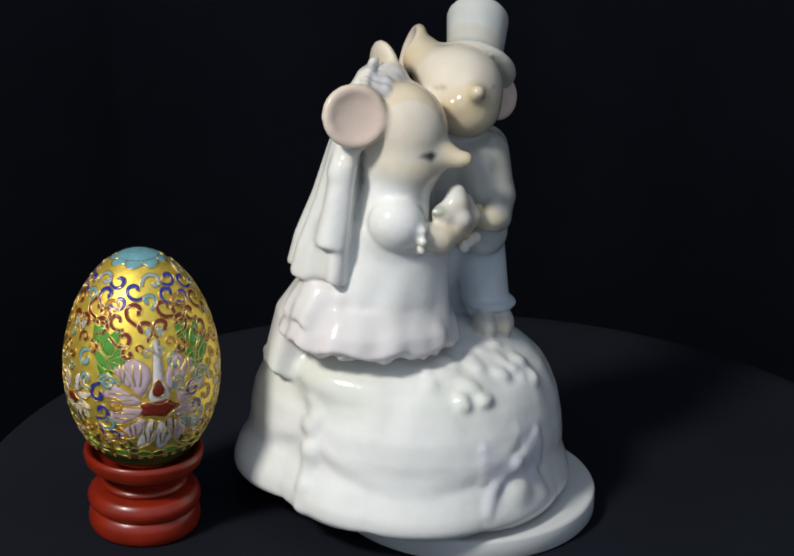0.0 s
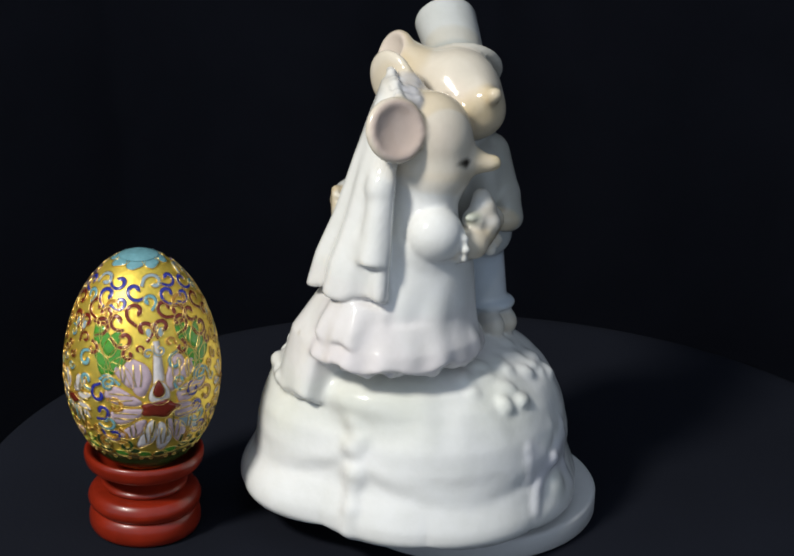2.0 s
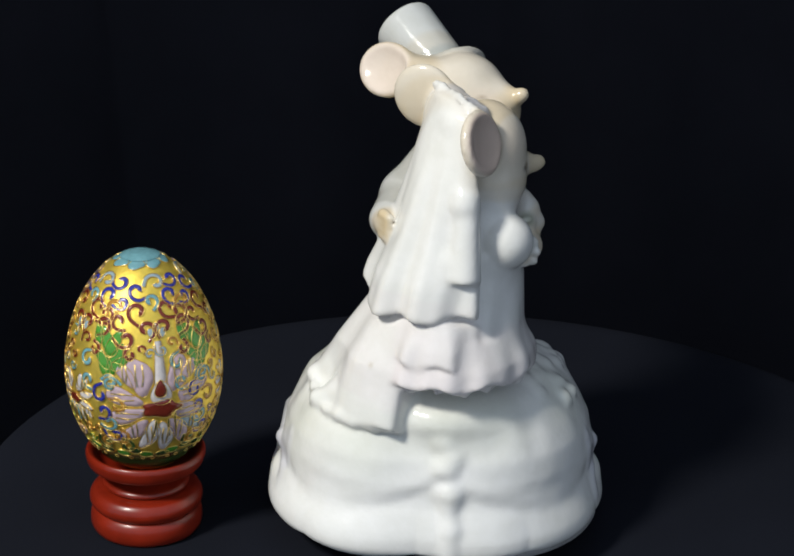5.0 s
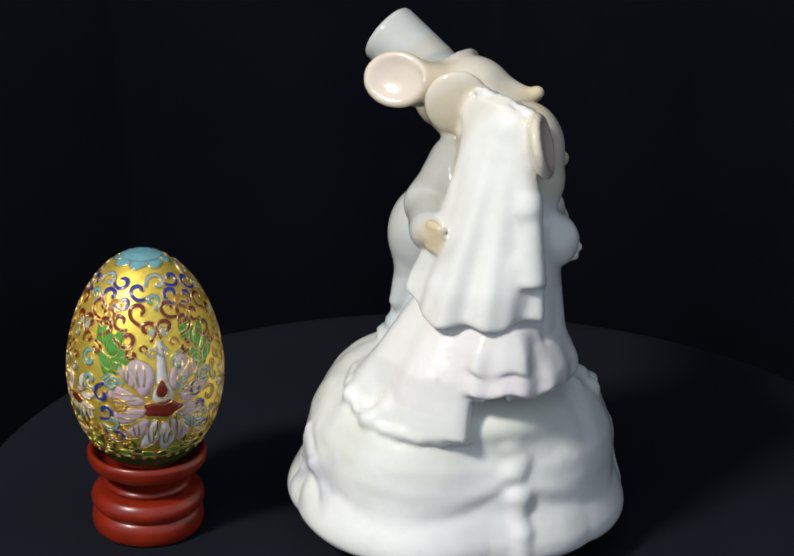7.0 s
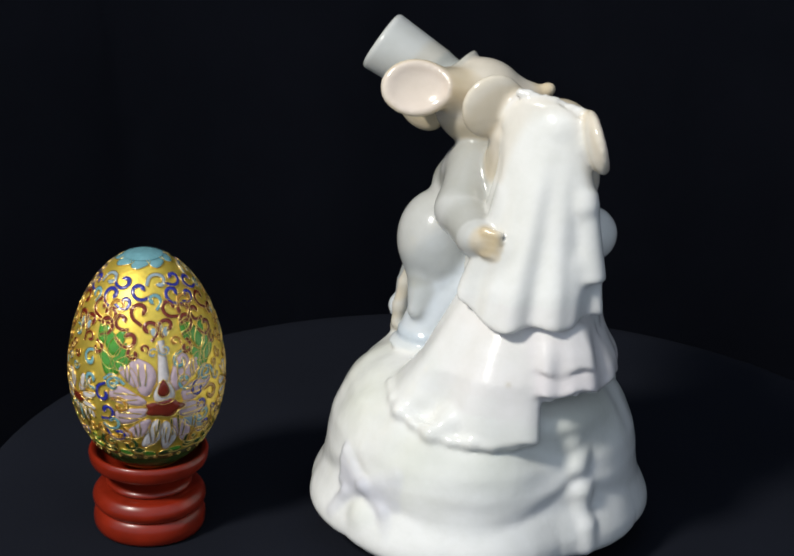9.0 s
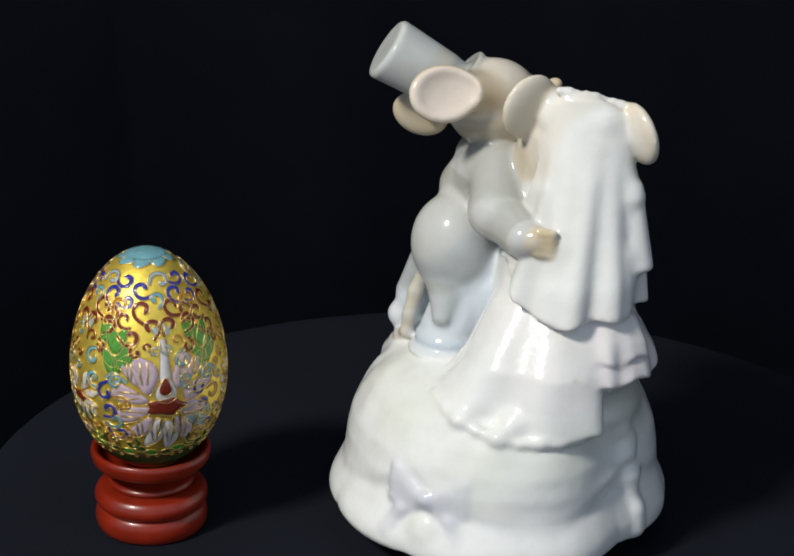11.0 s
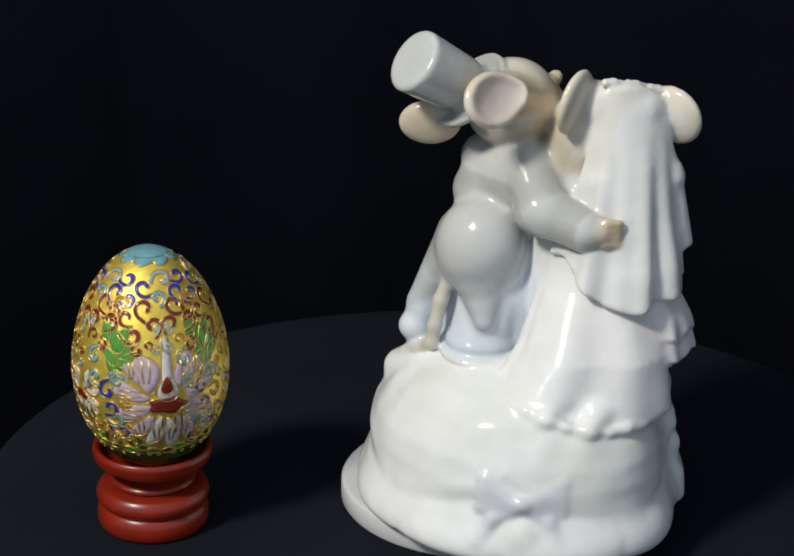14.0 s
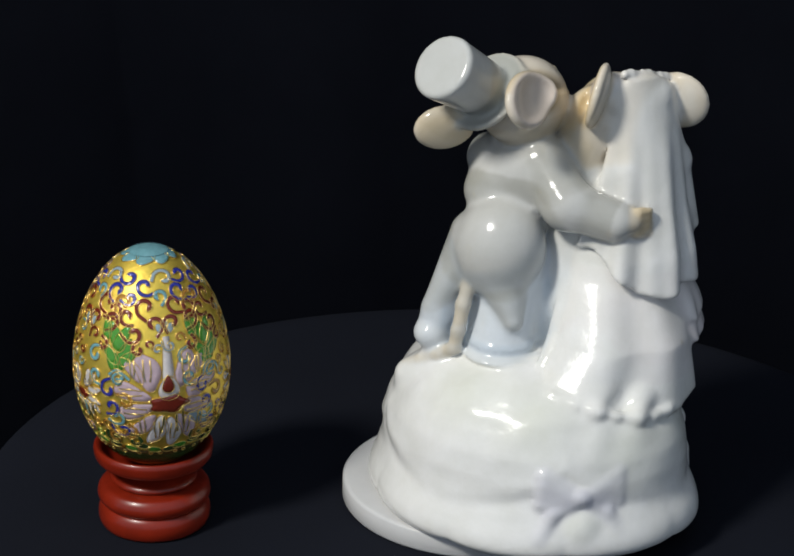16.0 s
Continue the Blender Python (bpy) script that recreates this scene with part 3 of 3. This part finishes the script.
def egg_radius(h):
    a = EGG_UP if h > 0 else EGG_DOWN
    t = min(1.0, abs(h) / a)
    return EGG_R * math.sqrt(max(0, 1 - t * t)) * (1 - (0.06 * t * t if h > 0 else 0.0))


EGG_H = np.sin(np.linspace(-math.pi / 2, math.pi / 2, 601))
EGG_H = np.where(EGG_H > 0, EGG_H * EGG_UP, EGG_H * EGG_DOWN)
EGG_RR = np.array([egg_radius(h) for h in EGG_H])
EGG_S = np.concatenate([[0], np.cumsum(np.hypot(np.diff(EGG_H), np.diff(EGG_RR)))])


def on_egg(az, h, u, v, out):
    """The place u mm to the right of and v mm above (az degrees, h mm), out mm off the shell, in metres about the egg's middle."""
    s = float(np.interp(h, EGG_H, EGG_S)) + v
    hh, r = float(np.interp(s, EGG_S, EGG_H)), float(np.interp(s, EGG_S, EGG_RR))
    s2 = min(s + 0.2, EGG_S[-1])
    dh, dr = float(np.interp(s2, EGG_S, EGG_H)) - hh, float(np.interp(s2, EGG_S, EGG_RR)) - r
    n = math.hypot(dh, dr) or 1
    a = radians(az) + u / max(r, 3.0)
    rr, z = r + out * dh / n, hh - out * dr / n
    return (rr * math.cos(a) / 1000, rr * math.sin(a) / 1000, z / 1000)


def wire(points, r=0.00009, sides=5, closed=True):
    """A thin gilt wire along points."""
    bm = bmesh.new()
    pts = [Vector(p) for p in points]
    n, rings = len(pts), []
    for i, p in enumerate(pts):
        t = (pts[(i + 1) % n] - pts[i - 1]) if closed or 0 < i < n - 1 else (pts[min(i + 1, n - 1)] - pts[max(i - 1, 0)])
        t.normalize()
        a = t.cross(p.normalized()).normalized()
        b = t.cross(a)
        rings.append([bm.verts.new(p + r * (math.cos(2 * math.pi * k / sides) * a + math.sin(2 * math.pi * k / sides) * b)) for k in range(sides)])
    for i in range(n if closed else n - 1):
        x, y = rings[i], rings[(i + 1) % n]
        for k in range(sides):
            bm.faces.new((x[k], x[(k + 1) % sides], y[(k + 1) % sides], y[k]))
    return bm


ENAMEL = {k: plain("enamel_" + k, c, 0.16, 0, 700, 0.22, 0.12, 0.3) for k, c in dict(
    red=(0.16, 0.022, 0.012), blue=(0.028, 0.035, 0.28), turquoise=(0.15, 0.33, 0.37), green=(0.07, 0.27, 0.03), pink=(0.50, 0.375, 0.42),
    white=(0.58, 0.54, 0.53), grey=(0.28, 0.36, 0.40), moss=(0.035, 0.075, 0.02), ochre=(0.42, 0.20, 0.03)).items()}
M_WIRE = plain("gilt_wire", (0.92, 0.66, 0.20), 0.34, 1.0, 600, 0.1)


TAKEN = []


def blob(name, az, h, w, t, tilt, colour, egg, lobes=0, taper=0.0, label="", lift=0.0):
    """A raised enamel cell with a wire round it: half sizes w, t in mm; taper narrows its upper end."""
    TAKEN.append((az, h, max(w, t) * 0.9))
    bm = bmesh.new()
    n, c, s = 28, math.cos(radians(tilt)), math.sin(radians(tilt))

    def at(k, f, out):
        a = 2 * math.pi * k / n
        e = 1 + (0.13 * math.cos(lobes * a) if lobes else 0)
        x, y = w * e * math.cos(a) * f, t * e * math.sin(a) * f
        x *= 1 - taper * (y / t if t else 0)
        return on_egg(az, h, c * x - s * y, s * x + c * y, out)
    rows = [[bm.verts.new(at(k, f, o)) for k in range(n)] for f, o in ((1.0, -0.05), (0.97, 0.14 + lift), (0.6, 0.2 + lift))]
    for x, y in zip(rows, rows[1:]):
        for k in range(n):
            bm.faces.new((x[k], x[(k + 1) % n], y[(k + 1) % n], y[k]))
    bm.faces.new(rows[-1])
    ob = part(name, bm, ENAMEL[colour], egg, label)
    part("wire_edge", wire([at(k, 1.02, 0.18 + lift) for k in range(n)]), M_WIRE, ob)
    return ob


def ribbon(name, az, h, path, widths, colour, egg, label=""):
    """A raised enamel band along a path of (u, v) mm, edged with wire."""
    n = len(path)
    left, right = [], []
    for i, (u, v) in enumerate(path):
        du, dv = path[min(i + 1, n - 1)][0] - path[max(i - 1, 0)][0], path[min(i + 1, n - 1)][1] - path[max(i - 1, 0)][1]
        q = math.hypot(du, dv) or 1
        w = widths[0] + (widths[1] - widths[0]) * i / (n - 1)
        left.append((u - dv / q * w, v + du / q * w))
        right.append((u + dv / q * w, v - du / q * w))
    bm = bmesh.new()
    rows = []
    for (a, b), (c, d), (e, f) in zip(left, path, right):
        rows.append([bm.verts.new(on_egg(az, h, *p)) for p in ((a, b, -0.05), (a, b, 0.16), (c, d, 0.24), (e, f, 0.16), (e, f, -0.05))])
    for x, y in zip(rows, rows[1:]):
        for k in range(4):
            bm.faces.new((x[k], x[k + 1], y[k + 1], y[k]))
    ob = part(name, bm, ENAMEL[colour], egg, label)
    part("wire_edge", wire([on_egg(az, h, a, b, 0.22) for a, b in left + right[::-1]]), M_WIRE, ob)
    return ob


def scroll(az, h, size, turn, hand, colour, egg, width=0.66):
    """A curling tendril: a stem that winds up into a spiral."""
    TAKEN.append((az, h, size * 1.25))
    path = []
    for i in range(18):
        t = i / 17
        a = radians(turn) + hand * (0.4 + 5.2 * t ** 1.15)
        r = size * (1.0 - 0.78 * t)
        path.append((r * math.cos(a), r * math.sin(a)))
    a = radians(turn) + hand * 0.4
    stem = (size * math.cos(a) + hand * size * 0.9 * math.sin(a), size * math.sin(a) - hand * size * 0.9 * math.cos(a))
    return ribbon("scroll", az, h, [stem] + path, (width * 0.7, width), colour, egg)


def egg():
    prof = [(max(r, 0.02) / 1000, h / 1000) for h, r in zip(EGG_H[::10], EGG_RR[::10])]
    ob = new("cloisonne_egg")
    ob.location = (*EGG_AT, EGG_C / 1000)
    ob.rotation_euler = (0, radians(-0.8), 0)
    part("shell", lathe(prof, 96), M_GOLD, ob, "gilt ground of the egg")
    band = [(float(np.interp(h, EGG_H, EGG_RR)) / 1000 + 0.00012, h / 1000) for h in np.linspace(-23.5, -17.6, 10)]
    part("base_band", lathe(band, 96, False, False), ENAMEL["moss"], ob, "dark green enamel band above the cup")
    rng = random.Random(3)
    for k in range(5):
        az = -67.6 + 72 * k
        pale, edge = (("pink", "grey"), ("white", "turquoise"), ("pink", "grey"), ("pink", "turquoise"), ("white", "turquoise"))[k]
        # lotus; the paler blossoms between are smaller
        q = 1.0 if k in (0, 2) else 0.5
        for u, h, w, t, tilt in ((-26, 6.6, 1.6, 4.0, 42), (23, 6.6, 1.6, 4.0, -42), (-15, 6.2, 3.0, 5.2, 20), (-28, 0.6, 5.0, 2.3, -18), (-25, -4.6, 5.0, 2.2, 16), (13.5, 6.2, 3.0, 5.2, -20), (25, 0.8, 5.0, 2.3, 18),
                                 (22, -4.6, 5.0, 2.2, -16), (-20, -9.0, 2.0, 4.4, -52), (-9, -10.6, 2.1, 4.8, -22), (3, -11.4, 2.1, 4.8, 4), (14, -10.0, 2.1, 4.8, 30), (25, -8.6, 1.9, 4.0, 58)):
            side = 1 if u > 0 else -1
            blob("petal", az + u * q, -2.8 + (h + 2.8) * q, w * q, t * q, tilt, pale if h > -8 else rng.choice((pale, edge, "white")), ob, lobes=3)
            for d in (-0.35, 0.3):
                ribbon("vein", az + u * q, -2.8 + (h + 2.8) * q, [(d * w * 0.6, -0.5 * t * q), (d * w, 0), (d * w * 0.9 + 0.2 * side, 0.6 * t * q)] if t > w else [(-0.6 * w * q, d * t), (0, d * t * 1.2), (0.6 * w * q, d * t * 0.8)], (0.15, 0.08), edge, ob)
        blob("lotus_heart", az, -2.8, 4.9 * q, 2.4 * q, 0, "red", ob, lobes=5, lift=0.15)
        if q == 1.0:
            ribbon("stamen", az, 6.0, [(0.3, -7.4), (0.1, -4.2), (0, 0), (0, 4.5), (0, 9.0)], (2.2, 0.9), "white", ob)
            blob("stamen_foot", az, 1.6, 2.7, 3.2, 0, "white", ob, taper=0.3, lift=0.12)
            blob("seed", az - 0.6, 2.8, 1.35, 2.3, 0, "red", ob, taper=0.5, lift=0.3)
        for s in (-1, 0, 1):
            blob("bud", az + s * 4.5, 16.6 + 1.2 * (s == 0), 0.9, 1.4, -25 * s, "grey", ob)
        for u, h in ((-4, -8.5), (5, -8.5), (10, -7)):
            ribbon("stem", az + u, h, [(0, 2.5), (0.3 * (u > 0) - 0.2, 0), (0.6 if u > 0 else -0.8, -3.0)], (0.25, 0.2), "moss", ob)
        # leaves to both sides
        for u, h, w, t, tilt in ((-50, 16.2, 1.3, 3.0, 12), (-41, 14.6, 1.8, 4.2, 28), (-33, 10.2, 1.6, 4.6, -22), (-44, 10.0, 1.4, 3.2, 50), (37, 14.2, 1.7, 4.0, -25), (29, 9.0, 1.4, 3.8, 20), (43, 9.6, 1.3, 3.0, -50)):
            blob("leaf", az + u, h, w * 0.95, t * 1.0, tilt, "green", ob, taper=0.35)
        # tendrils
        for u, h, size, turn, hand, col in ((-26, 15.4, 1.7, 200, 1, "red"), (-16, 21.6, 1.9, 250, -1, "red"), (-9, 17.6, 1.6, 300, 1, "red"), (7, 17.8, 1.6, 240, -1, "red"), (24, 18.2, 1.8, 260, 1, "red"),
                                            (13.5, 22.0, 1.8, 290, -1, "red"), (-47, 20.6, 1.8, 250, 1, "red"), (-33, 19.4, 1.7, 270, -1, "red"), (34, 22.2, 1.7, 200, -1, "ochre"),
                                            (-40, 27.6, 1.6, 200, 1, "blue"), (-50, 24.6, 1.7, 280, -1, "blue"), (-17, 26.0, 1.8, 300, -1, "blue"), (-33, 23.4, 1.5, 210, 1, "blue"), (9, 27.4, 1.7, 180, -1, "grey"),
                                            (-2, 23.8, 1.3, 300, 1, "turquoise"), (-45, 0.6, 1.7, 90, 1, "blue"), (-43, -4.0, 1.5, 270, 1, "blue"), (-37, 4.4, 1.4, 180, -1, "turquoise"), (-58, 9.0, 1.6, 90, 1, "turquoise"),
                                            (-56, 3.8, 1.5, 270, -1, "turquoise"), (35, 3.6, 1.7, 0, 1, "turquoise"), (40, -2.2, 1.6, 120, -1, "ochre"), (33, -7.0, 1.7, 200, 1, "turquoise"), (40, -11.5, 1.6, 60, -1, "ochre"),
                                            (-36, -10.6, 1.7, 200, 1, "blue"), (-28, -14.2, 1.6, 90, -1, "moss"), (-44, -13.6, 1.6, 20, 1, "ochre"), (26, -14.0, 1.6, 150, 1, "moss"), (20, 12.0, 1.2, 80, -1, "red"), (-22, 11.6, 1.1, 100, 1, "red")):
            scroll(az + u, h, size * 1.38 * rng.uniform(0.92, 1.12), turn + rng.uniform(-25, 25), hand, col, ob)
        # gilt bosses and leaves near the cup
        for j in range(6):
            u = -36 + 12 * j + rng.uniform(-3, 3)
            blob("calyx", az + u, -16.6 + rng.uniform(-0.8, 0.8), 1.9, 1.1, rng.uniform(-25, 25), rng.choice(("moss", "green", "moss")), ob)
            blob("boss", az + u + 6, -18.6, 0.5, 0.5, 0, "ochre", ob)
    # small tendrils wherever the gilt ground lies open
    for j in range(1600):
        a, h, size = rng.uniform(-180, 180), rng.uniform(-15, 27), rng.uniform(1.1, 1.8)
        r = egg_radius(h)
        near = min(math.hypot(((a - b + 180) % 360 - 180) * math.pi / 180 * r, (h - g) * 1.15) - s for b, g, s in TAKEN)
        if near > size * 0.75:
            scroll(a, h, size, rng.uniform(0, 360), rng.choice((-1, 1)), rng.choice(("red", "red", "ochre", "grey", "turquoise")) if h > 0 else rng.choice(("turquoise", "ochre", "green", "blue")), ob, 0.42)
    for j in range(8):
        blob("crown_petal", 45 * j, 31.0, 2.4, 2.0, 0, "turquoise", ob, lobes=3, label="turquoise petal round the top")
    part("crown_heart", lathe([(float(np.interp(h, EGG_H, EGG_RR)) / 1000 + 0.0002, h / 1000 + 0.0003) for h in (31.3, 31.7, 32.0, 32.15, 32.2)], 32, False, True), ENAMEL["turquoise"], ob, "turquoise cap on the top")
    return tagged(ob, "gilt cloisonne enamel egg with lotus, leaves and scrolls", "decorated egg")


EGG = egg()


def motions():
    turns = [(0, -76.28), (1, -67.69), (2, -58.81), (3, -49.75), (4, -40.59), (5, -31.42), (6.5, -17.73), (7.5, -8.73),
             (9, 4.53), (10.2, 14.91), (11.5, 25.92), (12.5, 34.25), (13.5, 42.51), (14.5, 50.74), (16, 63.18)]
    tilt = pose(0, 0, 0.0006, 0, 1.32, 0)
    walk(FIGURINE, [(t, tilt @ pose(0, 0, 0, 0, 0, a)) for t, a in turns])
    walk(TURNTABLE, [(t, pose(-0.0007, -0.006, 0, 0, 0, a)) for t, a in turns])


motions()
